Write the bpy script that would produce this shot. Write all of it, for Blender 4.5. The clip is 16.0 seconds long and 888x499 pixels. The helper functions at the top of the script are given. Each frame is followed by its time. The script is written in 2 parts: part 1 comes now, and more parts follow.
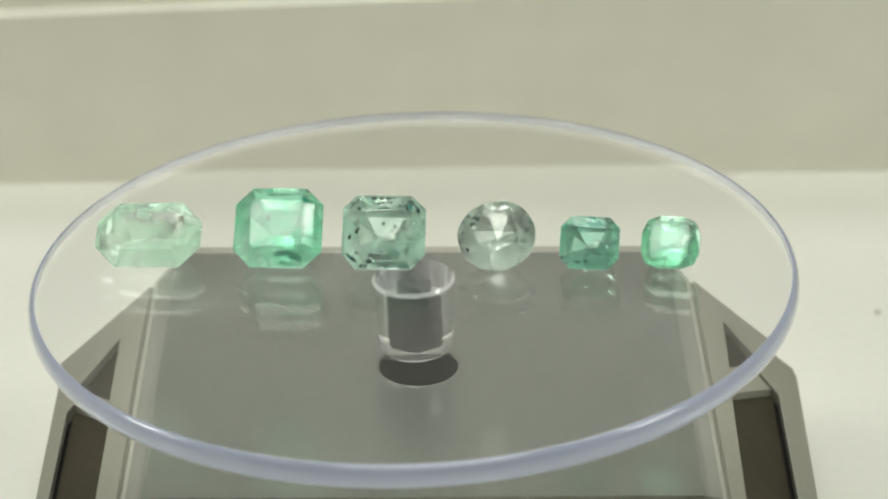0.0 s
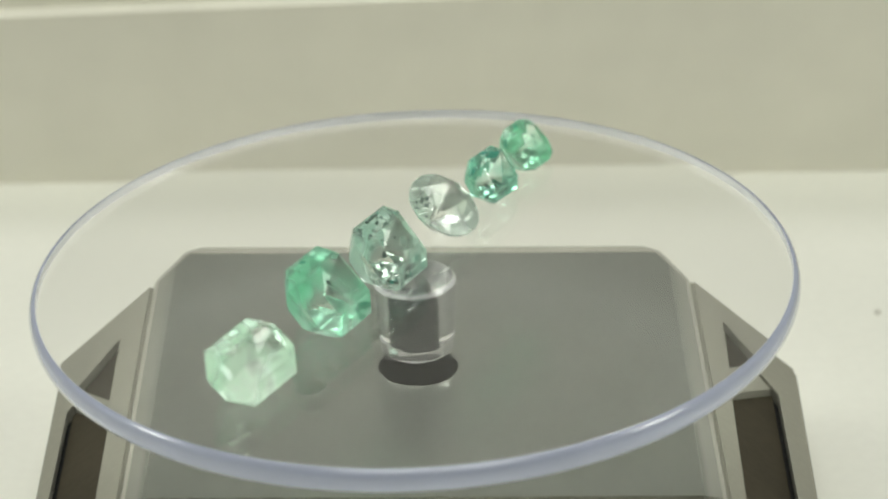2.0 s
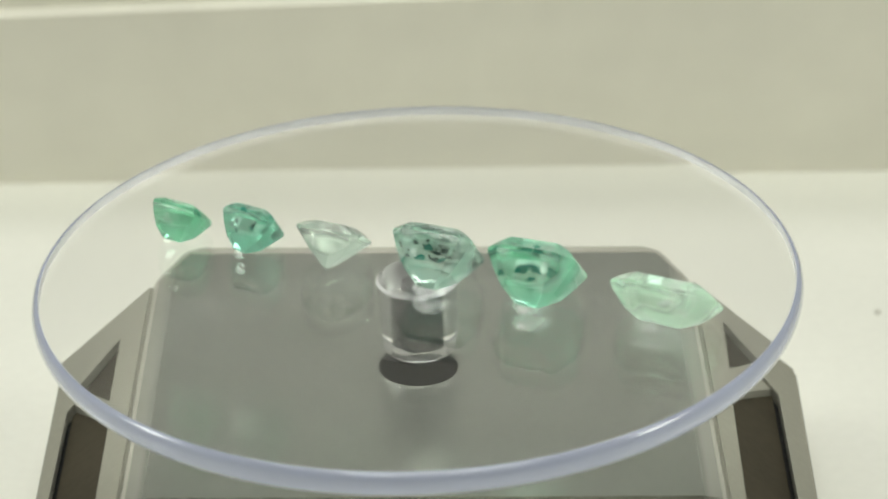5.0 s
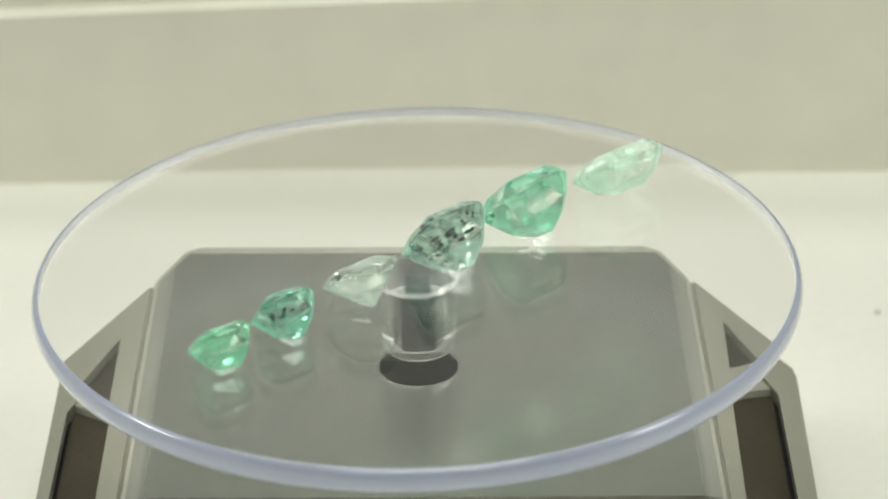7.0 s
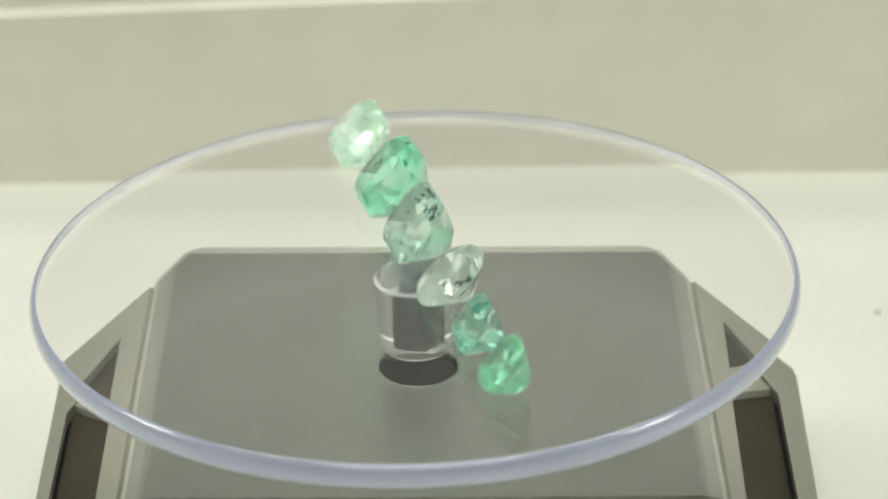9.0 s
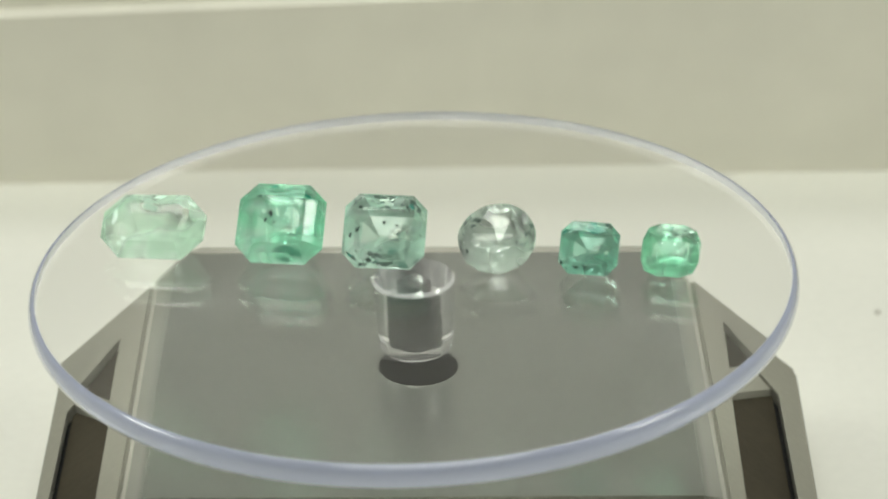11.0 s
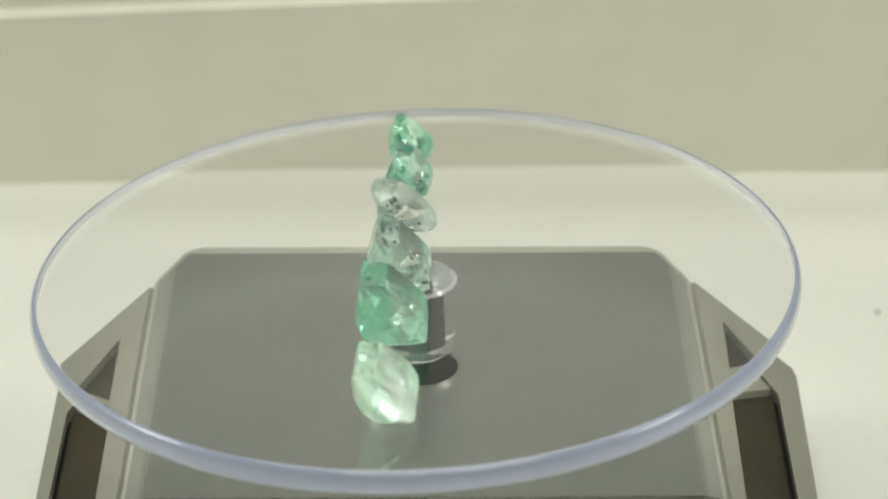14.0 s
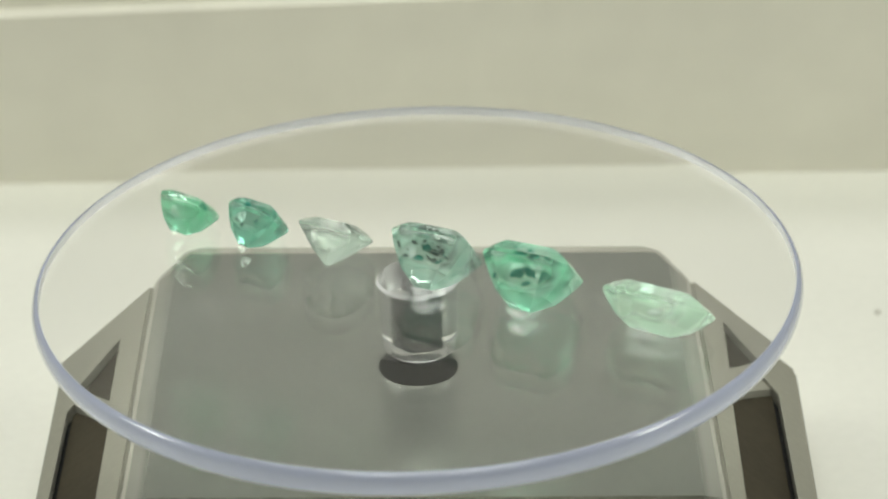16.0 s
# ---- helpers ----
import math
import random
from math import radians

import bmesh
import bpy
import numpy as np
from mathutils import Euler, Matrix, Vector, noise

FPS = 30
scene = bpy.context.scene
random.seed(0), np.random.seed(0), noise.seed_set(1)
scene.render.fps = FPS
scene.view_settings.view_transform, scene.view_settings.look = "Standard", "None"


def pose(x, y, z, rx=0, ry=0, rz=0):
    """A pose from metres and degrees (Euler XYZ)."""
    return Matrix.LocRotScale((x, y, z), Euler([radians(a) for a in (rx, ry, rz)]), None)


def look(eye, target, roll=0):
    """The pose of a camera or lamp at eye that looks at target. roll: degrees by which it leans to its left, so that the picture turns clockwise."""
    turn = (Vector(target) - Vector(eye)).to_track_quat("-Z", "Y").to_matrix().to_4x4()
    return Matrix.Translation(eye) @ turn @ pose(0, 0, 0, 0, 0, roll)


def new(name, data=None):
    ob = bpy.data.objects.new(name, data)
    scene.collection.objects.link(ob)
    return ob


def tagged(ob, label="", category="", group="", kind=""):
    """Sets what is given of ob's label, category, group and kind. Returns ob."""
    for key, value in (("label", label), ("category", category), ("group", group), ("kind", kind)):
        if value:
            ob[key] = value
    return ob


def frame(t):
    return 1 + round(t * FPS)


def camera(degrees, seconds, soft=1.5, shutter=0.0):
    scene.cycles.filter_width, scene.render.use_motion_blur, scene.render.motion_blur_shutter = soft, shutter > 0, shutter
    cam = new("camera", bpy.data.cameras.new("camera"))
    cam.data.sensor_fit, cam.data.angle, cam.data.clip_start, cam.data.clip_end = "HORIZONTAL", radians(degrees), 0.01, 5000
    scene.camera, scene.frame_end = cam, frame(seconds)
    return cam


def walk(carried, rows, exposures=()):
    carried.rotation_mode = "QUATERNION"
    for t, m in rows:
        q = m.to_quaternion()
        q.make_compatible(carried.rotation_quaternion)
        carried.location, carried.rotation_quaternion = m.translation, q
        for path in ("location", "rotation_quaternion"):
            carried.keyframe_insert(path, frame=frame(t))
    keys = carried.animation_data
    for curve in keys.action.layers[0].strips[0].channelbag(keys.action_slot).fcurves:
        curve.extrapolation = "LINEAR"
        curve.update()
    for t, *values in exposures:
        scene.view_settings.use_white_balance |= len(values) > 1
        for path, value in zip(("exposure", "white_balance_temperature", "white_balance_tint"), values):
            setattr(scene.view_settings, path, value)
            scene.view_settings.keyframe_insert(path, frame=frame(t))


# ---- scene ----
# ---------------------------------------------------------------- camera
cam = camera(17.823, 16.0, soft=2.1, shutter=0.3)
cam.data.dof.use_dof, cam.data.dof.focus_distance, cam.data.dof.aperture_fstop = True, 0.405, 24.0
EYE = pose(0.00421, -0.36036, 0.23509, 62.93, 0, 0)
walk(cam, [(0.0, EYE), (16.0, EYE)], exposures=[
    (0.0, 0.01), (3.0, 0.01), (4.0, 0.07), (6.5, 0.15), (9.0, 0.17), (11.3, 0.04), (13.5, 0.01), (15.0, 0.08), (16.0, 0.09)])

# ---------------------------------------------------------------- world and lamps
world = bpy.data.worlds.new("room_air")
scene.world = world
world.use_nodes = True
world.node_tree.nodes["Background"].inputs[0].default_value = (0.9, 0.92, 0.85, 1)
world.node_tree.nodes["Background"].inputs[1].default_value = 0.02


def area_lamp(name, eye, target, width, depth, watts, colour):
    data = bpy.data.lights.new(name, "AREA")
    data.shape, data.size, data.size_y = "RECTANGLE", width, depth
    data.energy, data.color = watts, colour
    ob = new(name, data)
    ob.matrix_world = look(eye, target)
    return ob


LAMP_COLOUR = (0.95, 0.985, 0.915)
area_lamp("desk_lamp_light", (0.62, -0.150, 0.575), (0, 0, 0.04), 0.20, 0.165, 1.27, LAMP_COLOUR)
area_lamp("desk_lamp_light", (-0.60, 0.02, 0.54), (0, 0, 0.04), 0.20, 0.15, 1.42, LAMP_COLOUR)
# unseen overhead fill, added to brighten the board's front
area_lamp("overhead_fill_light", (0, -0.55, 1.60), (0, -0.35, 0), 1.0, 0.7, 12.2, LAMP_COLOUR)
# second added fill: brightens the north wall that the plate mirrors
area_lamp("overhead_fill_light", (0, 1.05, 1.60), (0, 1.15, 0), 1.0, 0.7, 8.5, (0.98, 0.98, 0.94))


# ---------------------------------------------------------------- materials
def material(name, colour, rough=0.5, metal=0.0, ior=1.5, transmission=0.0, spots=(0.0, 40.0), grain=(0.0, 300.0),
             bump=0.0, coat=0.0):
    """A principled surface whose colour varies at two scales and whose relief is a fine noise."""
    m = bpy.data.materials.new(name)
    m.use_nodes = True
    nt = m.node_tree
    b = nt.nodes["Principled BSDF"]
    b.inputs["Base Color"].default_value = (*colour, 1)
    b.inputs["Roughness"].default_value = rough
    b.inputs["Metallic"].default_value = metal
    b.inputs["IOR"].default_value = ior
    b.inputs["Transmission Weight"].default_value = transmission
    b.inputs["Coat Weight"].default_value = coat
    coord = nt.nodes.new("ShaderNodeTexCoord")
    last = None
    for amount, scale in (spots, grain):
        if not amount:
            continue
        n = nt.nodes.new("ShaderNodeTexNoise")
        n.inputs["Scale"].default_value, n.inputs["Detail"].default_value = scale, 4
        nt.links.new(coord.outputs["Object"], n.inputs["Vector"])
        r = nt.nodes.new("ShaderNodeMapRange")
        r.inputs["From Min"].default_value, r.inputs["From Max"].default_value = 0.3, 0.7
        r.inputs["To Min"].default_value, r.inputs["To Max"].default_value = 1 - amount, 1 + amount
        nt.links.new(n.outputs["Fac"], r.inputs["Value"])
        mix = nt.nodes.new("ShaderNodeMix")
        mix.data_type, mix.blend_type = "RGBA", "MULTIPLY"
        mix.inputs["Factor"].default_value = 1
        if last is None:
            mix.inputs["A"].default_value = (*colour, 1)
        else:
            nt.links.new(last, mix.inputs["A"])
        nt.links.new(r.outputs["Result"], mix.inputs["B"])
        last = mix.outputs["Result"]
    if last is not None:
        nt.links.new(last, b.inputs["Base Color"])
    if bump:
        n = nt.nodes.new("ShaderNodeTexNoise")
        n.inputs["Scale"].default_value, n.inputs["Detail"].default_value = grain[1], 3
        nt.links.new(coord.outputs["Object"], n.inputs["Vector"])
        k = nt.nodes.new("ShaderNodeBump")
        k.inputs["Strength"].default_value, k.inputs["Distance"].default_value = bump, 0.0003
        nt.links.new(n.outputs["Fac"], k.inputs["Height"])
        nt.links.new(k.outputs["Normal"], b.inputs["Normal"])
    return m


def gem_material(name, colour, deep, milk, milk_colour, scale=260.0, rough=0.0, veins=0.16):
    """Clear green stone with deeper zones and cloudy veils: glass, mixed with light-scattering patches of noise."""
    m = bpy.data.materials.new(name)
    m.use_nodes = True
    nt = m.node_tree
    nt.nodes.remove(nt.nodes["Principled BSDF"])
    out = nt.nodes["Material Output"]
    coord = nt.nodes.new("ShaderNodeTexCoord")

    def noise_range(size, low, high, to_low, to_high):
        n = nt.nodes.new("ShaderNodeTexNoise")
        n.inputs["Scale"].default_value, n.inputs["Detail"].default_value = size, 2
        nt.links.new(coord.outputs["Object"], n.inputs["Vector"])
        r = nt.nodes.new("ShaderNodeMapRange")
        r.inputs["From Min"].default_value, r.inputs["From Max"].default_value = low, high
        r.inputs["To Min"].default_value, r.inputs["To Max"].default_value = to_low, to_high
        nt.links.new(n.outputs["Fac"], r.inputs["Value"])
        return r.outputs["Result"]

    zone = nt.nodes.new("ShaderNodeMix")
    zone.data_type = "RGBA"
    nt.links.new(noise_range(150.0, 0.42, 0.62, 0, 1), zone.inputs["Factor"])
    zone.inputs["A"].default_value, zone.inputs["B"].default_value = (*colour, 1), (*deep, 1)
    glass = nt.nodes.new("ShaderNodeBsdfGlass")
    nt.links.new(zone.outputs["Result"], glass.inputs["Color"])
    glass.inputs["IOR"].default_value, glass.inputs["Roughness"].default_value = 1.58, rough
    n = nt.nodes.new("ShaderNodeTexNoise")
    n.inputs["Scale"].default_value, n.inputs["Detail"].default_value = 420.0, 2
    nt.links.new(coord.outputs["Object"], n.inputs["Vector"])
    k = nt.nodes.new("ShaderNodeBump")
    k.inputs["Strength"].default_value, k.inputs["Distance"].default_value = veins, 0.0004
    nt.links.new(n.outputs["Fac"], k.inputs["Height"])
    nt.links.new(k.outputs["Normal"], glass.inputs["Normal"])
    through_light = nt.nodes.new("ShaderNodeBsdfTranslucent")
    back_light = nt.nodes.new("ShaderNodeBsdfDiffuse")
    cloud = nt.nodes.new("ShaderNodeMixShader")
    cloud.inputs[0].default_value = 0.5
    veil = nt.nodes.new("ShaderNodeMix")
    veil.data_type = "RGBA"
    nt.links.new(noise_range(230.0, 0.40, 0.60, 0, 1), veil.inputs["Factor"])
    pale, rich = [0.45 + 0.55 * c for c in milk_colour], [c * (0.55 + 0.45 * d) for c, d in zip(milk_colour, deep)]
    veil.inputs["A"].default_value, veil.inputs["B"].default_value = (*pale, 1), (*rich, 1)
    for node in (through_light, back_light):
        nt.links.new(veil.outputs["Result"], node.inputs["Color"])
    nt.links.new(through_light.outputs[0], cloud.inputs[1])
    nt.links.new(back_light.outputs[0], cloud.inputs[2])
    mix = nt.nodes.new("ShaderNodeMixShader")
    nt.links.new(noise_range(scale, 0.44, 0.60, milk * 0.1, milk * 2.0), mix.inputs[0])
    nt.links.new(glass.outputs[0], mix.inputs[1])
    nt.links.new(cloud.outputs[0], mix.inputs[2])
    nt.links.new(mix.outputs[0], out.inputs["Surface"])
    return m


PAPER = material("white_paper", (0.80, 0.79, 0.71), 0.75, spots=(0.02, 9), grain=(0.015, 500), bump=0.15)
LEDGE = material("painted_board", (0.825, 0.80, 0.69), 0.7, spots=(0.05, 12), grain=(0.02, 90))
WALL = material("room_plaster", (0.66, 0.66, 0.60), 0.85, spots=(0.04, 3), grain=(0.02, 60))
# unseen camera side, kept dark so that the stones show dark facets
DARK_WALL = material("dark_camera_side", (0.05, 0.05, 0.048), 0.9, spots=(0.2, 6), grain=(0.1, 80))
# unseen ceiling, darkened for more contrast in the stones
CEILING = material("dimmed_ceiling", (0.24, 0.24, 0.222), 0.9, spots=(0.08, 5), grain=(0.05, 60))
FLOOR = material("floor_vinyl", (0.25, 0.24, 0.21), 0.6, spots=(0.08, 5), grain=(0.04, 60))
PLASTIC = material("olive_grey_plastic", (0.25, 0.243, 0.197), 0.42, spots=(0.03, 60), grain=(0.04, 900), bump=0.08)
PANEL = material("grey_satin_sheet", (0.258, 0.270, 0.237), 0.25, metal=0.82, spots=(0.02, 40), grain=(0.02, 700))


def painted_side_reflections(m, inner, outer, colour):
    """Paints the lighter reflection along both sides of a sheet: a lighter, less metallic border across its width."""
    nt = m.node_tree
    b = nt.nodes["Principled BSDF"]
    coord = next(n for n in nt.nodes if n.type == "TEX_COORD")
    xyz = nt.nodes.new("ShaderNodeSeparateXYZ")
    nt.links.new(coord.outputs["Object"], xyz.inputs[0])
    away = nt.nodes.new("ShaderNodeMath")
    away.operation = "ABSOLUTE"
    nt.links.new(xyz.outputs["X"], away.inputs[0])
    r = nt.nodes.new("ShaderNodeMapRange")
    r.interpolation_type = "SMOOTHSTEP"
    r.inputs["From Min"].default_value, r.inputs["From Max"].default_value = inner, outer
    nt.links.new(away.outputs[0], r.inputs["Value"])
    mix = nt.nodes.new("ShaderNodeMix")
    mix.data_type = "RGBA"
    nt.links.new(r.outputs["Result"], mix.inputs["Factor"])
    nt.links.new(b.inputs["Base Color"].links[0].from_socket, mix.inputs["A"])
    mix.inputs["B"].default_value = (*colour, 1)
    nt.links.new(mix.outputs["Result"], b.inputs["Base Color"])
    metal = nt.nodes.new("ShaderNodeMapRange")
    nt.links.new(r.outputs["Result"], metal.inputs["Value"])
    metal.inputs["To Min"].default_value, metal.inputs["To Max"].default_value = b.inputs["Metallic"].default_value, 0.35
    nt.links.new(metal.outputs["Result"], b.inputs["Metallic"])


# the soft lighter reflection at the sheet's sides, put into its colour
painted_side_reflections(PANEL, 0.0375, 0.0395, (0.24, 0.24, 0.204))

CELL = material("brown_solar_cell", (0.043, 0.036, 0.023), 0.6, ior=1.25, spots=(0.15, 60), grain=(0.1, 700))
# black that stands for the shade in the hub hole and the cell gaps
HOLE = material("black_recess_shade", (0.013, 0.014, 0.014), 0.5, ior=1.3, spots=(0.1, 300), grain=(0.1, 1500))
SHAFT = material("dark_metal_shaft", (0.06, 0.06, 0.062), 0.07, metal=1.0, spots=(0.08, 150), grain=(0.06, 1500))
SPECK = material("dark_speck", (0.38, 0.36, 0.30), 0.8)
FROST = material("frosted_acrylic", (0.95, 0.95, 0.95), 0.15, ior=1.49, transmission=0.75)
POST = material("hazy_acrylic", (0.97, 0.97, 0.965), 0.01, ior=1.49, transmission=0.95)
# rough pale wall that stands for the reflected line along the rear rim
EDGE = material("pale_reflection_edge", (0.97, 0.97, 0.94), 0.6, ior=1.49, transmission=0.65)
ACRYLIC = material("clear_acrylic", (0.985, 0.985, 0.98), 0.0, ior=1.49, transmission=1.0)


def rim_material():
    """The glossy band added round the disc: half clear, with a lavender cast."""
    m = bpy.data.materials.new("lavender_acrylic_edge")
    m.use_nodes = True
    nt = m.node_tree
    b = nt.nodes["Principled BSDF"]
    b.inputs["Base Color"].default_value = (0.54, 0.57, 0.68, 1)
    b.inputs["Roughness"].default_value, b.inputs["IOR"].default_value = 0.14, 1.49
    b.inputs["Coat Weight"].default_value, b.inputs["Coat Roughness"].default_value = 1.0, 0.05
    b.inputs["Transmission Weight"].default_value = 0.42
    return m


RIM = rim_material()
GEM_PALE = gem_material("pale_mint_beryl", (0.985, 0.998, 0.985), (0.80, 0.98, 0.89), 0.34, (0.88, 1.0, 0.86), 110, 0.02)
GEM_GREEN = gem_material("mint_green_emerald", (0.96, 0.998, 0.97), (0.58, 0.97, 0.81), 0.19, (0.70, 1.0, 0.82), 95)
GEM_FLECKED = gem_material("flecked_green_emerald", (0.975, 0.998, 0.978), (0.88, 0.985, 0.935), 0.20, (0.76, 1.0, 0.86), 120)
GEM_ROUND = gem_material("nearly_clear_green_beryl", (0.985, 0.998, 0.985), (0.92, 0.985, 0.945), 0.15, (0.90, 1.0, 0.90), 120)
GEM_DEEP = gem_material("blue_green_emerald", (0.95, 0.995, 0.97), (0.62, 0.945, 0.84), 0.13, (0.70, 1.0, 0.85), 150)
GEM_CUSHION = gem_material("clear_mid_green_emerald", (0.94, 0.995, 0.955), (0.62, 0.96, 0.81), 0.15, (0.64, 1.0, 0.78), 150)
VEIL = material("white_veil", (0.75, 0.85, 0.78), 0.6)
TEAL = material("deep_teal_zone", (0.03, 0.30, 0.23), 0.2, transmission=0.5)
# dark inclusions, and dark facet reflections painted in as flecks
DARK_FLECK = material("dark_fleck_and_facet", (0.006, 0.030, 0.022), 0.4)


# ---------------------------------------------------------------- mesh helpers
def part(name, bm, mat, parent=None, label="", smooth=False):
    """Links a bmesh as one mesh object, under a thing where one is given."""
    me = bpy.data.meshes.new(name)
    bmesh.ops.recalc_face_normals(bm, faces=bm.faces)
    bm.to_mesh(me)
    bm.free()
    for one in (mat if isinstance(mat, (list, tuple)) else [mat]):
        me.materials.append(one)
    if smooth:
        for p in me.polygons:
            p.use_smooth = True
    ob = new(name, me)
    if parent:
        ob.parent = parent
    if label:
        tagged(ob, label)
    return ob


def box(bm, x0, x1, y0, y1, z0, z1):
    v = [bm.verts.new((x, y, z)) for z in (z0, z1) for x, y in ((x0, y0), (x1, y0), (x1, y1), (x0, y1))]
    for a in ((3, 2, 1, 0), (4, 5, 6, 7), (0, 1, 5, 4), (1, 2, 6, 5), (2, 3, 7, 6), (3, 0, 4, 7)):
        bm.faces.new([v[i] for i in a])


def slab(bm, top, bottom):
    """A solid between two outlines of the same count, the one above the other."""
    t, b = [bm.verts.new(p) for p in top], [bm.verts.new(p) for p in bottom]
    bm.faces.new(t)
    bm.faces.new(b[::-1])
    n = len(t)
    for i in range(n):
        bm.faces.new((t[i], b[i], b[(i + 1) % n], t[(i + 1) % n]))


def bevel(bm, width, segments=2):
    bmesh.ops.bevel(bm, geom=list(bm.edges), offset=width, segments=segments, affect="EDGES", clamp_overlap=True)


def lathe(bm, profile, n=96, mats=None):
    """Turns a profile of (radius, z) round z; a radius of 0 closes it."""
    rings = []
    for r, z in profile:
        if r == 0:
            rings.append([bm.verts.new((0, 0, z))])
        else:
            rings.append([bm.verts.new((r * math.cos(2 * math.pi * i / n), r * math.sin(2 * math.pi * i / n), z)) for i in range(n)])
    for k in range(len(rings) - 1):
        a, b = rings[k], rings[k + 1]
        for i in range(n):
            j = (i + 1) % n
            q = [a[i % len(a)], a[j % len(a)], b[j % len(b)], b[i % len(b)]]
            face = bm.faces.new(list(dict.fromkeys(q)))
            face.material_index = mats[k] if mats else 0


# ---------------------------------------------------------------- the setting
# unseen room shell, added for bounce light and reflections
bm = bmesh.new()
box(bm, -1.6, 1.6, -1.6, 1.9, -0.80, -0.75)
tagged(part("floor", bm, FLOOR), kind="structure")
for name, b in (("wall_north", (-1.6, 1.6, 1.9, 2.0)), ("wall_south", (-1.6, 1.6, -1.7, -1.6)),
                ("wall_east", (1.6, 1.7, -1.7, 2.0)), ("wall_west", (-1.7, -1.6, -1.7, 2.0))):
    bm = bmesh.new()
    box(bm, *b, -0.75, 1.70)
    tagged(part(name, bm, DARK_WALL if name == "wall_south" else WALL), kind="structure")
bm = bmesh.new()
box(bm, -1.7, 1.7, -1.7, 2.0, 1.70, 1.80)
tagged(part("ceiling", bm, CEILING), kind="structure")

# table top with its white sheet, which ends at the low board behind it
bm = bmesh.new()
box(bm, -0.7, 0.7, -0.70, 0.34, -0.03, 0.0)
bevel(bm, 0.003)
table = part("table", bm, PAPER)
tagged(table, "wide table covered with plain creamy white paper", "table")
bm = bmesh.new()
for sx in (-0.62, 0.62):
    for sy in (-0.62, 0.26):
        slab(bm, [(sx + a, sy + c, -0.03) for a, c in ((-0.03, -0.03), (0.03, -0.03), (0.03, 0.03), (-0.03, 0.03))],
             [(sx + a, sy + c, -0.75) for a, c in ((-0.025, -0.025), (0.025, -0.025), (0.025, 0.025), (-0.025, 0.025))])
        part("leg", bm, WALL, table)
        bm = bmesh.new()
bm.free()


def low_board():
    bm = bmesh.new()
    box(bm, -0.5, 0.5, 0.0, 0.20, 0.0, 0.0412)
    for v in bm.verts:
        if v.co.z > 0.01:
            v.co.z += 0.030 * v.co.x
    bmesh.ops.bevel(bm, geom=[e for e in bm.edges if all(v.co.z > 0.02 for v in e.verts)], offset=0.0045, segments=10, affect="EDGES")
    ob = part("board", bm, LEDGE)
    ob.matrix_basis = pose(0.004, 0.1300, 0.0, 0, 0, 2.0)
    tagged(ob, "low greenish beige board lying on the white paper", "board")


low_board()

bm = bmesh.new()
bmesh.ops.create_icosphere(bm, subdivisions=2, radius=0.0005)
bmesh.ops.scale(bm, vec=(1, 1.5, 0.4), verts=bm.verts)
speck = part("crumb", bm, SPECK)
speck.location = (0.0800, 0.0754, 0.0001)
tagged(speck, "tiny dark crumb lying on the white paper", "crumb")

# ---------------------------------------------------------------- the base of the turntable
TOP = 0.030
BASE = pose(0.0012, 0.0019, 0, 0, 0, 0.5)


def mirrored(points, side):
    return [(side * x, y, z) for x, y, z in (points if side > 0 else points[::-1])]


def wing_z(x):
    return TOP - (abs(x) - 0.0413) * 10.5 / 14.4


def softened(points, radius, steps=4):
    """An outline whose corners are replaced by short curves."""
    made = []
    for a, b, c in zip(points[-1:] + points[:-1], points, points[1:] + points[:1]):
        a, b, c = Vector(a), Vector(b), Vector(c)
        p, q = b + (a - b).normalized() * radius, b + (c - b).normalized() * radius
        for k in range(steps + 1):
            u = k / steps
            made.append(tuple(p * (1 - u) ** 2 + b * 2 * u * (1 - u) + q * u * u))
    return made


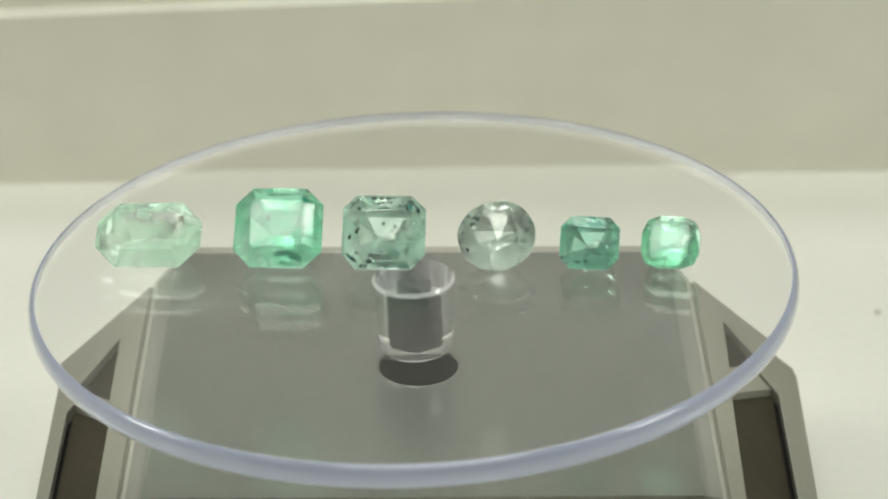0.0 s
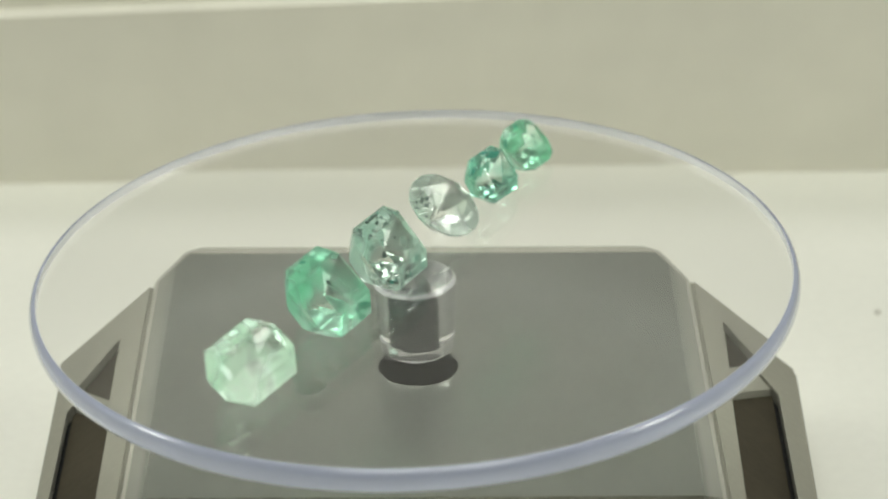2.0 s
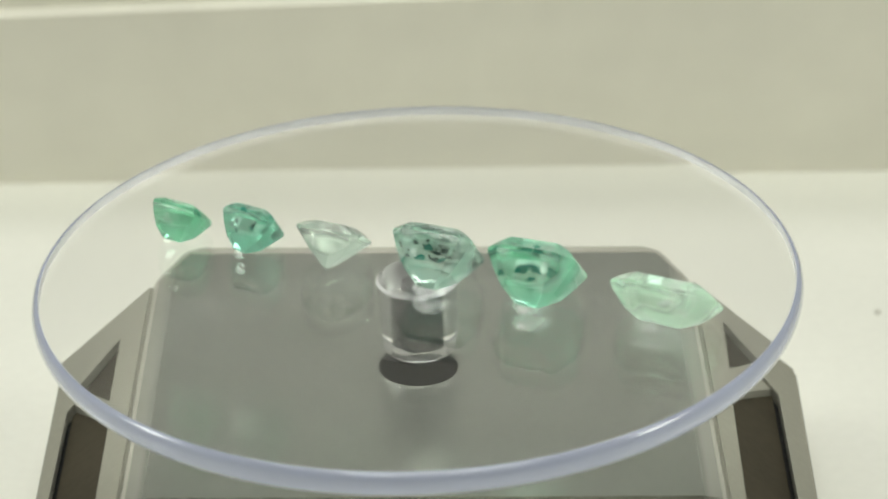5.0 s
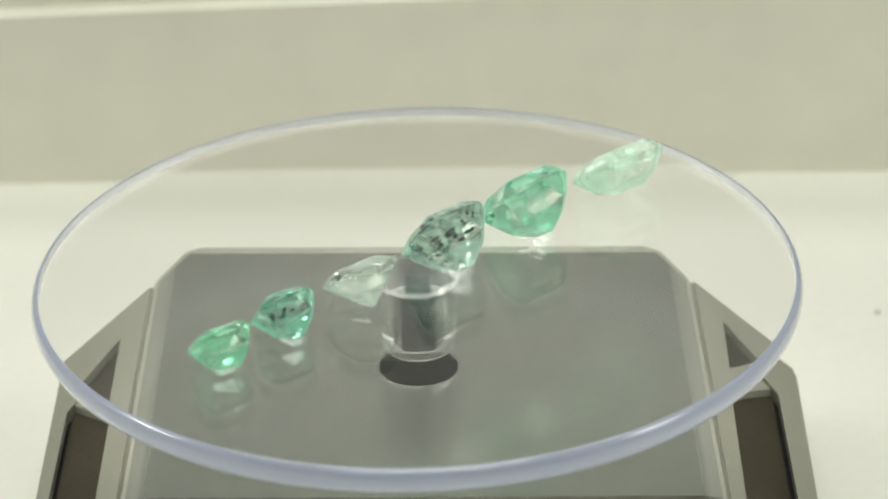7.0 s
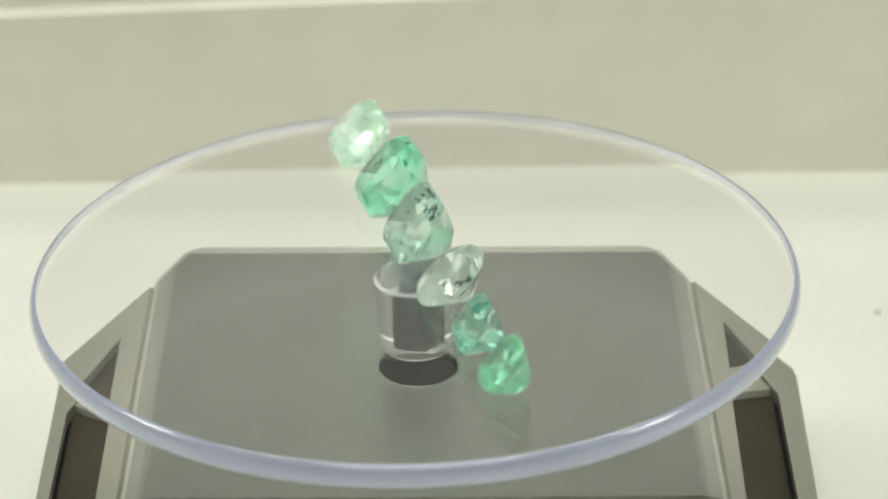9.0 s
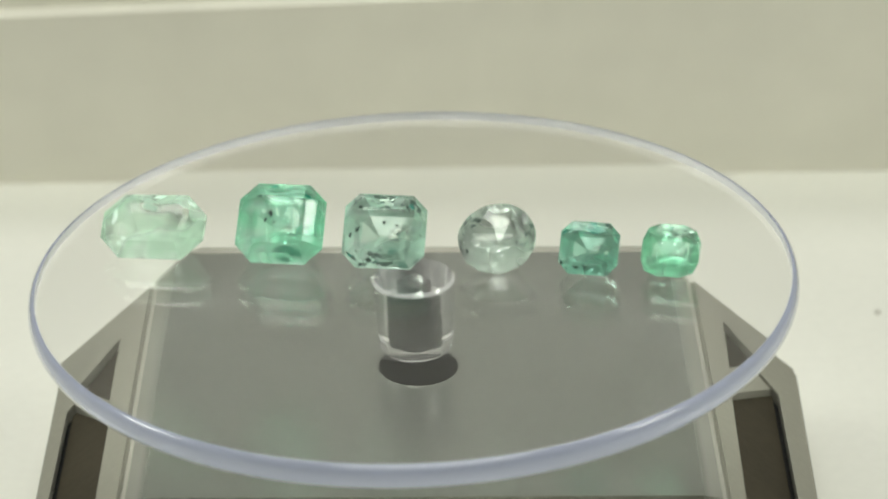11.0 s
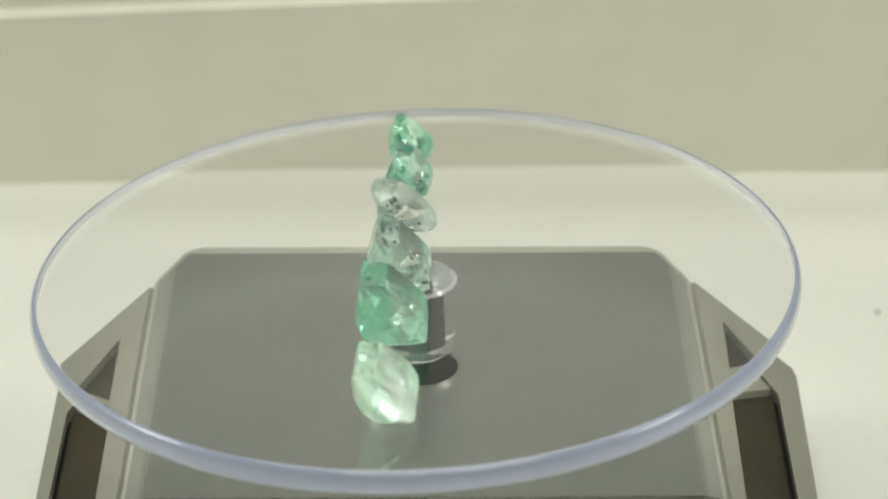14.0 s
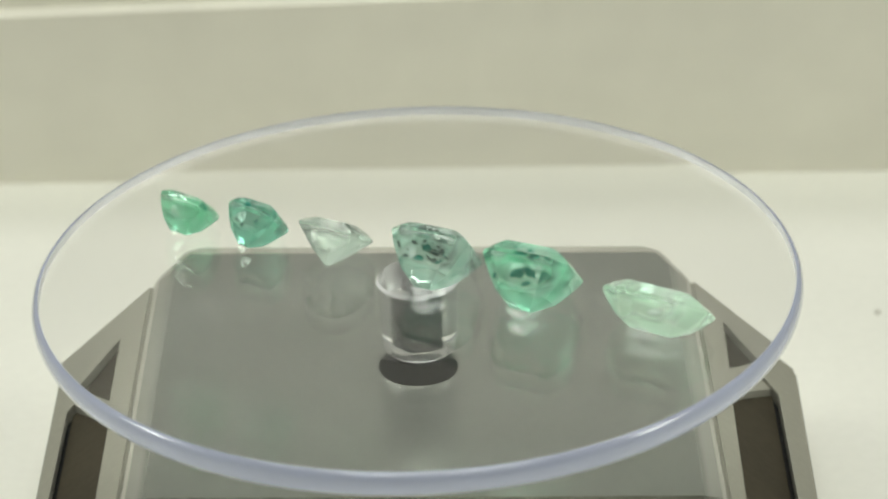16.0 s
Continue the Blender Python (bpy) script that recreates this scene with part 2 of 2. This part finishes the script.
def display_base():
    thing = new("solar_turntable")
    thing.matrix_basis = BASE
    tagged(thing, "olive grey plastic solar turntable base with sloping sides", "turntable")
    # the flat middle, its rear and front corners cut
    outline = [(-0.0412, -0.0370), (-0.0366, -0.0440), (0.0366, -0.0440), (0.0412, -0.0370), (0.0412, 0.0245), (0.0366, 0.0360),
               (-0.0366, 0.0360), (-0.0412, 0.0245)]
    outline = softened(outline, 0.0018)
    bm = bmesh.new()
    slab(bm, [(x, y, TOP) for x, y in outline], [(x, y * 1.03, 0.0) for x, y in outline])
    bevel(bm, 0.0006, 3)
    part("body", bm, PLASTIC, thing)
    # the sheet let into the middle, turned down softly at its two sides
    bm = bmesh.new()
    across = [(-0.0406, -0.00045), (-0.0396, -0.0003), (-0.0386, -0.00012), (-0.0376, -0.00003), (-0.0364, 0.0), (0.0364, 0.0),
              (0.0376, -0.00003), (0.0386, -0.00012), (0.0396, -0.0003), (0.0406, -0.00045)]
    rows = []
    for x, drop in across:
        back = 0.0240 + (0.0406 - abs(x)) * 2.1
        rows.append([bm.verts.new((x, y, TOP + 0.0006 + drop)) for y in (-0.0358, min(back, 0.0357))])
    for a, b in zip(rows, rows[1:]):
        bm.faces.new((a[0], b[0], b[1], a[1]))
    made = bmesh.ops.extrude_face_region(bm, geom=list(bm.faces))
    bmesh.ops.translate(bm, vec=(0, 0, -0.0012), verts=[v for v in made["geom"] if isinstance(v, bmesh.types.BMVert)])
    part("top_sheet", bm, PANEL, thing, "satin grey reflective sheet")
    # a flat black disc for the shade in the hub's hole, and its bright edge
    hub = (-0.0007, -0.0032)
    bm = bmesh.new()
    lathe(bm, [(0, TOP + 0.0006), (0.0058, TOP + 0.0006), (0.0060, TOP + 0.0004), (0.0060, TOP - 0.002), (0, TOP - 0.002)], 64)
    ob = part("hub_hole_shade", bm, HOLE, thing, "matt black disc standing for the dark hub hole")
    ob.location = (hub[0], hub[1], 0)
    bm = bmesh.new()
    lathe(bm, [(0.0061, TOP + 0.0003), (0.0061, TOP + 0.0007), (0.0062, TOP + 0.0007), (0.0064, TOP + 0.0003), (0.0061, TOP + 0.0003)], 64)
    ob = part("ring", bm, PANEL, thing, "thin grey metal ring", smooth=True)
    ob.location = (hub[0], hub[1], 0)
    # the sloping sides: a strip, a frame and the solar cell sunk into it
    sides = {-1: (((0.0456, 0.0123), (0.0532, 0.0030), (0.0531, -0.0270), (0.0452, -0.0360)), (0.0560, 0.0180), (0.0553, -0.0320),
                  ((0.0448, -0.0074), (0.0516, 0.0050), (0.0522, 0.0043), (0.0440, -0.0102))),
             1: (((0.0458, 0.0172), (0.0536, 0.0082), (0.0528, -0.0270), (0.0441, -0.0360)), (0.0580, 0.0212), (0.0559, -0.0320),
                 ((0.0450, 0.0018), (0.0505, 0.0110), (0.0524, 0.0085), (0.0444, -0.0030)))}
    for side, (cell, back, front, bar) in sides.items():
        rim = [(0.0414, 0.0246 if side < 0 else 0.0256), back, front, (0.0414, -0.0400)]
        bm = bmesh.new()
        up_o = [bm.verts.new((side * x, y, wing_z(x))) for x, y in rim]
        up_i = [bm.verts.new((side * x, y, wing_z(x))) for x, y in cell]
        lo_i = [bm.verts.new((side * x, y, wing_z(x) - 0.0024)) for x, y in cell]
        lo_o = [bm.verts.new((side * x, y, 0.002)) for x, y in rim]
        for i in range(4):
            j = (i + 1) % 4
            bm.faces.new((up_o[i], up_o[j], up_i[j], up_i[i]))
            bm.faces.new((up_i[i], up_i[j], lo_i[j], lo_i[i]))
            bm.faces.new((up_o[j], up_o[i], lo_o[i], lo_o[j]))
        bm.faces.new(lo_o)
        bm.faces.new(lo_i)
        bmesh.ops.bevel(bm, geom=[e for e in bm.edges if all(v in up_o or v in lo_o for v in e.verts)], offset=0.0006, segments=3,
                        affect="EDGES", clamp_overlap=True)
        wing = part("side_frame", bm, PLASTIC, thing)
        bm = bmesh.new()
        inset = [(x - (0.0009 if x > 0.05 else 0.0), y) for x, y in cell]
        slab(bm, [(side * x, y, wing_z(x) - 0.0014) for x, y in inset], [(side * x, y, wing_z(x) - 0.0030) for x, y in inset])
        part("solar_cell", bm, CELL, wing, "dark brown solar cell")
        # a black sheet for the shadow in the gap round the cell
        bm = bmesh.new()
        slab(bm, [(side * x, y, wing_z(x) - 0.0022) for x, y in cell], [(side * x, y, wing_z(x) - 0.0028) for x, y in cell])
        part("cell_gap_shade", bm, HOLE, wing, "black sheet standing for shade round the solar cell")
        # the lower shell, a little wider than the frame
        bm = bmesh.new()
        (bx, by), (fx, fy) = back, front
        shell = [(0.0420, 0.0252), (bx + 0.0005, by + 0.0004), (fx + 0.0005, fy), (0.0420, -0.0395)]
        slab(bm, [(side * x, y, min(wing_z(x), wing_z(bx)) - 0.0022) for x, y in shell], [(side * x, y, 0.0) for x, y in shell])
        bevel(bm, 0.0004, 2)
        part("shell", bm, PLASTIC, wing)
        # the bar that parts the small rear opening from the long one
        bm = bmesh.new()
        slab(bm, [(side * x, y, wing_z(x) - 0.0002) for x, y in bar], [(side * x, y, wing_z(x) - 0.0016) for x, y in bar])
        part("crossbar", bm, PLASTIC, wing)
    return thing


display_base()

# ---------------------------------------------------------------- the turning plate
HUB = Vector((0.00005, 0.00025, TOP + 0.0178))
SPEED = 360 / 11.12
AXIS = Matrix.Translation(HUB) @ Matrix.Rotation(radians(0.45), 4, "X") @ Matrix.Rotation(radians(-1.89), 4, "Y")
LEAN = Matrix.Rotation(radians(0.545), 4, Vector((-math.sin(radians(106)), math.cos(radians(106)), 0)))
LEAN = LEAN @ pose(0.0003 * math.cos(radians(169)), 0.0003 * math.sin(radians(169)), 0)


def spun(t):
    """Where the middle of the plate's upper face is at t seconds."""
    return AXIS @ Matrix.Rotation(radians(SPEED * t), 4, "Z") @ LEAN


def turntable_plate():
    thing = new("display_plate")
    tagged(thing, "clear round acrylic plate with lavender edge on a clear post", "display plate")
    R, H, C = 0.05405, 0.0033, 0.00004
    bm = bmesh.new()
    arc = [(R - C + C * math.cos(a), -C + C * math.sin(a)) for a in [math.pi / 2 * (1 - k / 3) for k in range(4)]]
    arc += [(R - C + C * math.cos(a), -H + C + C * math.sin(a)) for a in [-math.pi / 2 * k / 3 for k in range(4)]]
    lathe(bm, [(0, 0), (0.03, 0)] + arc + [(0.03, -H), (0, -H)], 192, [0, 0] + [1] * 7 + [0, 0])
    disc = part("plate", bm, [ACRYLIC, EDGE], thing, "clear acrylic disc")
    disc.data.polygons.foreach_set("use_smooth", [abs(p.normal.z) < 0.99 for p in disc.data.polygons])
    # an added thin band round its edge, bulged outwards, that carries the rim's lavender cast
    bm = bmesh.new()
    lo, hi, out = -H - 0.0001, 0.0001, 0.00105
    bulge = [(R + 0.00006 + out * math.sin(math.pi * k / 12), hi + (lo - hi) * (1 - math.cos(math.pi * k / 12)) / 2) for k in range(13)]
    lathe(bm, bulge + [bulge[0]], 192)
    band = part("added_edge_band", bm, RIM, thing, "glossy lavender band added round the disc", smooth=True)
    band.visible_shadow = False
    disc.visible_shadow = False
    bm = bmesh.new()
    z0, z1 = -H - 0.00005, -0.0147
    lathe(bm, [(0, z0), (0.0056, z0), (0.0060, z0 - 0.0005), (0.00585, z0 - 0.003), (0.0054, z1 + 0.0012), (0.0054, z1 + 0.0005), (0.0050, z1), (0.0047, z1), (0, z1)], 96, [0, 1, 0, 0, 0, 1, 0, 0])
    post = part("post", bm, [POST, FROST], thing, "clear acrylic post", smooth=False)
    post.visible_shadow = False
    bm = bmesh.new()
    s, yaw = 0.00185, radians(45)
    sq = [(s * 1.414 * math.cos(yaw + math.pi / 4 + k * math.pi / 2), s * 1.414 * math.sin(yaw + math.pi / 4 + k * math.pi / 2)) for k in range(4)]
    slab(bm, [(x, y, -0.0052) for x, y in sq], [(x, y, -0.0140) for x, y in sq])
    bevel(bm, 0.0002, 2)
    part("shaft_socket", bm, SHAFT, post, "dark square metal shaft inside the post")
    bm = bmesh.new()
    lathe(bm, [(0, -0.0148), (0.0016, -0.0148), (0.0016, -0.0166), (0, -0.0166)], 24)
    part("spindle", bm, SHAFT, thing, "short dark spindle")
    return thing


plate = turntable_plate()

# ---------------------------------------------------------------- the stones


def ring_points(w, h, cut, z, n_corner=1):
    """An outline of width w and height h with cut or rounded corners."""
    pts = []
    x, y = w / 2, h / 2
    for sx, sy in ((1, 1), (-1, 1), (-1, -1), (1, -1)):
        for k in range(n_corner + 1):
            a = math.pi / 2 * k / n_corner
            px, py = x - cut * (1 - math.cos(a)), y - cut * (1 - math.sin(a))
            pts.append((sx * px, sy * py, z))
    return pts


def step_cut(w, h, cut, depth, crown, table, keel, n_corner=1):
    """A step-cut stone: table, two crown steps, girdle, three steps below and a keel."""
    pts = ring_points(w * table, h * table, cut * 0.22, crown, n_corner)
    m = (1 + table) / 2 + 0.015
    pts += ring_points(w * m, h * m, cut * 0.62, crown * 0.62, n_corner)
    pts += ring_points(w, h, cut, 0.0003, n_corner) + ring_points(w, h, cut, -0.0002, n_corner)
    for k, z in ((0.80, 0.34), (0.50, 0.70)):
        pts += ring_points(w * k + keel * (1 - k), h * k, cut * k, -depth * z, n_corner)
    pts += [(-keel / 2, 0.0002, -depth), (keel / 2, 0.0002, -depth), (-keel / 2, -0.0002, -depth), (keel / 2, -0.0002, -depth)]
    return pts


def brilliant_cut(r, depth, crown):
    pts = []
    for k in range(8):
        a = math.pi / 4 * k
        pts.append((0.56 * r * math.cos(a), 0.56 * r * math.sin(a), crown))
        b = a + math.pi / 8
        pts.append((0.80 * r * math.cos(b), 0.80 * r * math.sin(b), crown * 0.60))
        pts.append((0.50 * r * math.cos(b), 0.50 * r * math.sin(b), -depth * 0.58))
    for k in range(32):
        a = math.pi / 16 * k
        pts += [(r * math.cos(a), r * math.sin(a), z) for z in (0.0002, -0.0002)]
    for k in range(6):
        pts.append((0.0002 * math.cos(k), 0.0002 * math.sin(k), -depth))
    return pts


def fleck(bm, rng, facet, radius, depth):
    """A flat ragged flake just under a facet (its corners and its normal): its mesh goes into bm, its pose is returned."""
    corners, normal = facet
    weights = [rng.random() ** 1.5 + 0.02 for c in corners]
    place = sum((c * w for c, w in zip(corners, weights)), Vector()) / sum(weights)
    bmesh.ops.create_icosphere(bm, subdivisions=2, radius=1.0)
    long, short = radius * rng.uniform(0.8, 1.5), radius * rng.uniform(0.35, 0.9)
    for v in bm.verts:
        k = rng.uniform(0.45, 1.3)
        v.co = Vector((v.co.x * long * k, v.co.y * short * k, v.co.z * radius * 0.10))
    turn = normal.to_track_quat("Z", "Y").to_matrix().to_4x4() @ Matrix.Rotation(rng.uniform(-0.5, 0.5), 4, "Z")
    return Matrix.Translation(place - normal * (radius * 0.12 + depth)) @ turn


def stone(name, points, mat, x, y, depth, tilt, turn, roll, label, flecks):
    """A stone tipped back on its point, and where it sits on the plate. flecks: rows of count, least and greatest radius,
    a test that picks facets by their normal, material and label."""
    rng = random.Random(name + label)
    bm = bmesh.new()
    for p in points:
        bm.verts.new([c + rng.uniform(-0.00007, 0.00007) for c in p])
    bmesh.ops.convex_hull(bm, input=bm.verts)
    bmesh.ops.dissolve_limit(bm, angle_limit=radians(2.5), verts=bm.verts, edges=bm.edges)
    bmesh.ops.recalc_face_normals(bm, faces=bm.faces)
    bm.normal_update()
    low = [v.co.copy() for v in bm.verts]
    facets = [([v.co.copy() for v in f.verts], f.normal.copy(), f.calc_area()) for f in bm.faces]
    ob = part(name, bm, mat)
    ob.visible_shadow = False
    tagged(ob, label, "gemstone", "row of green gemstones on the plate")
    turned = (Matrix.Rotation(radians(turn), 4, "Z") @ Matrix.Rotation(radians(tilt), 4, "X") @ Matrix.Rotation(radians(roll), 4, "Y"))
    point = turned @ Vector((0, 0, -depth))
    lift = -min((turned @ v).z for v in low)
    for count, least, most, wanted, fleck_material, fleck_label in flecks:
        chosen = [f for f in facets if wanted(f[1])]
        for k in range(count):
            corners, normal, area = rng.choices(chosen, [f[2] for f in chosen])[0]
            bm = bmesh.new()
            m = fleck(bm, rng, (corners, normal), rng.uniform(least, most), rng.uniform(0.00010, 0.0003))
            for attempt in range(14):
                if all((m @ v.co - c[0]).dot(n) < -0.00005 for v in bm.verts for c, n, a in facets):
                    break
                m.translation *= 0.985
                bmesh.ops.scale(bm, vec=(0.93, 0.93, 0.93), verts=bm.verts)
            # some of these flecks are painted in for dark facet reflections
            part("inclusion", bm, fleck_material, ob, fleck_label).matrix_basis = m
    seat = Matrix.Translation((x - point.x, y - point.y, lift)) @ turned
    return ob, seat


def top_and_bottom(n):
    return 0.15 < n.z < 0.93 and abs(n.y) > 0.3


def crown_sides(n):
    return 0.15 < n.z < 0.93


def table_facet(n):
    return n.z > 0.93


def lower_facets(n):
    return n.z < -0.2


DARK, DEEP_TEAL, PALE = "dark green fleck, also drawn for dark facets", "deep teal inclusion", "whitish inclusion"
STONES = [
    stone("gemstone", step_cut(0.0154, 0.0099, 0.0030, 0.0041, 0.0019, 0.60, 0.0060), GEM_PALE, -0.0378, 0.0081, 0.0041, 41, -5, -2,
          "large milky pale mint octagonal step-cut gemstone on the plate",
          [(7, 0.0005, 0.0012, lower_facets, VEIL, PALE), (3, 0.0004, 0.0009, crown_sides, VEIL, PALE)]),
    stone("gemstone", step_cut(0.0127, 0.0119, 0.0025, 0.0064, 0.0023, 0.60, 0.0030), GEM_GREEN, -0.0189, 0.0080, 0.0064, 45, -5, 1,
          "large mint green octagonal emerald with teal edges",
          [(7, 0.0003, 0.0008, lambda n: top_and_bottom(n) and (n.y > 0 or n.x > -0.2), TEAL, DEEP_TEAL), (3, 0.0002, 0.0004, table_facet, DARK_FLECK, DARK)]),
    stone("gemstone", step_cut(0.0119, 0.0107, 0.0020, 0.0066, 0.0019, 0.56, 0.0026), GEM_FLECKED, -0.0036, 0.0066, 0.0066, 50.4, -5, 0.5,
          "square step-cut pale emerald full of black flecks",
          # black inclusions, together with flecks painted for the dark crown facets
          [(8, 0.0003, 0.0008, top_and_bottom, TEAL, DEEP_TEAL), (36, 0.00018, 0.0006, top_and_bottom, DARK_FLECK, DARK), (16, 0.0002, 0.0005, crown_sides, DARK_FLECK, DARK), (4, 0.0002, 0.0005, table_facet, DARK_FLECK, DARK),
           (4, 0.0002, 0.0005, lower_facets, DARK_FLECK, DARK)]),
    stone("gemstone", brilliant_cut(0.00562, 0.0052, 0.0014), GEM_ROUND, 0.0126, 0.0037, 0.0052, 35, -6, -1.5,
          "round brilliant-cut almost colourless pale green gemstone",
          # dark reflections in the left and right facets, drawn as flecks
          [(11, 0.00015, 0.00045, lambda n: crown_sides(n) and n.x < -0.3 and abs(n.y) < 0.3, DARK_FLECK, DARK),
           (11, 0.00015, 0.00045, lambda n: crown_sides(n) and n.x > 0.3 and abs(n.y) < 0.3, DARK_FLECK, DARK)]),
    stone("gemstone", step_cut(0.0086, 0.0076, 0.0016, 0.0049, 0.0015, 0.60, 0.0018), GEM_DEEP, 0.0262, 0.0028, 0.0049, 54, -9.5, -2.4,
          "small blue-green step-cut emerald with a bright square table",
          # the dark flecks paint in dark reflections of upper and lower facets
          [(5, 0.0003, 0.0009, top_and_bottom, TEAL, DEEP_TEAL), (16, 0.00015, 0.0005, top_and_bottom, DARK_FLECK, DARK)]),
    stone("gemstone", step_cut(0.0083, 0.0077, 0.0024, 0.0044, 0.0010, 0.66, 0.0030, 2), GEM_CUSHION, 0.0375, 0.0015, 0.0044, 45, -10, -1.7,
          "small mid-green rounded step-cut emerald at the row's end",
          [(3, 0.0003, 0.0008, top_and_bottom, TEAL, DEEP_TEAL)]),
]


def motions():
    times = [k * 0.2 for k in range(81)]
    walk(plate, [(t, spun(t)) for t in times])
    for ob, seat in STONES:
        walk(ob, [(t, spun(t) @ seat) for t in times])


motions()
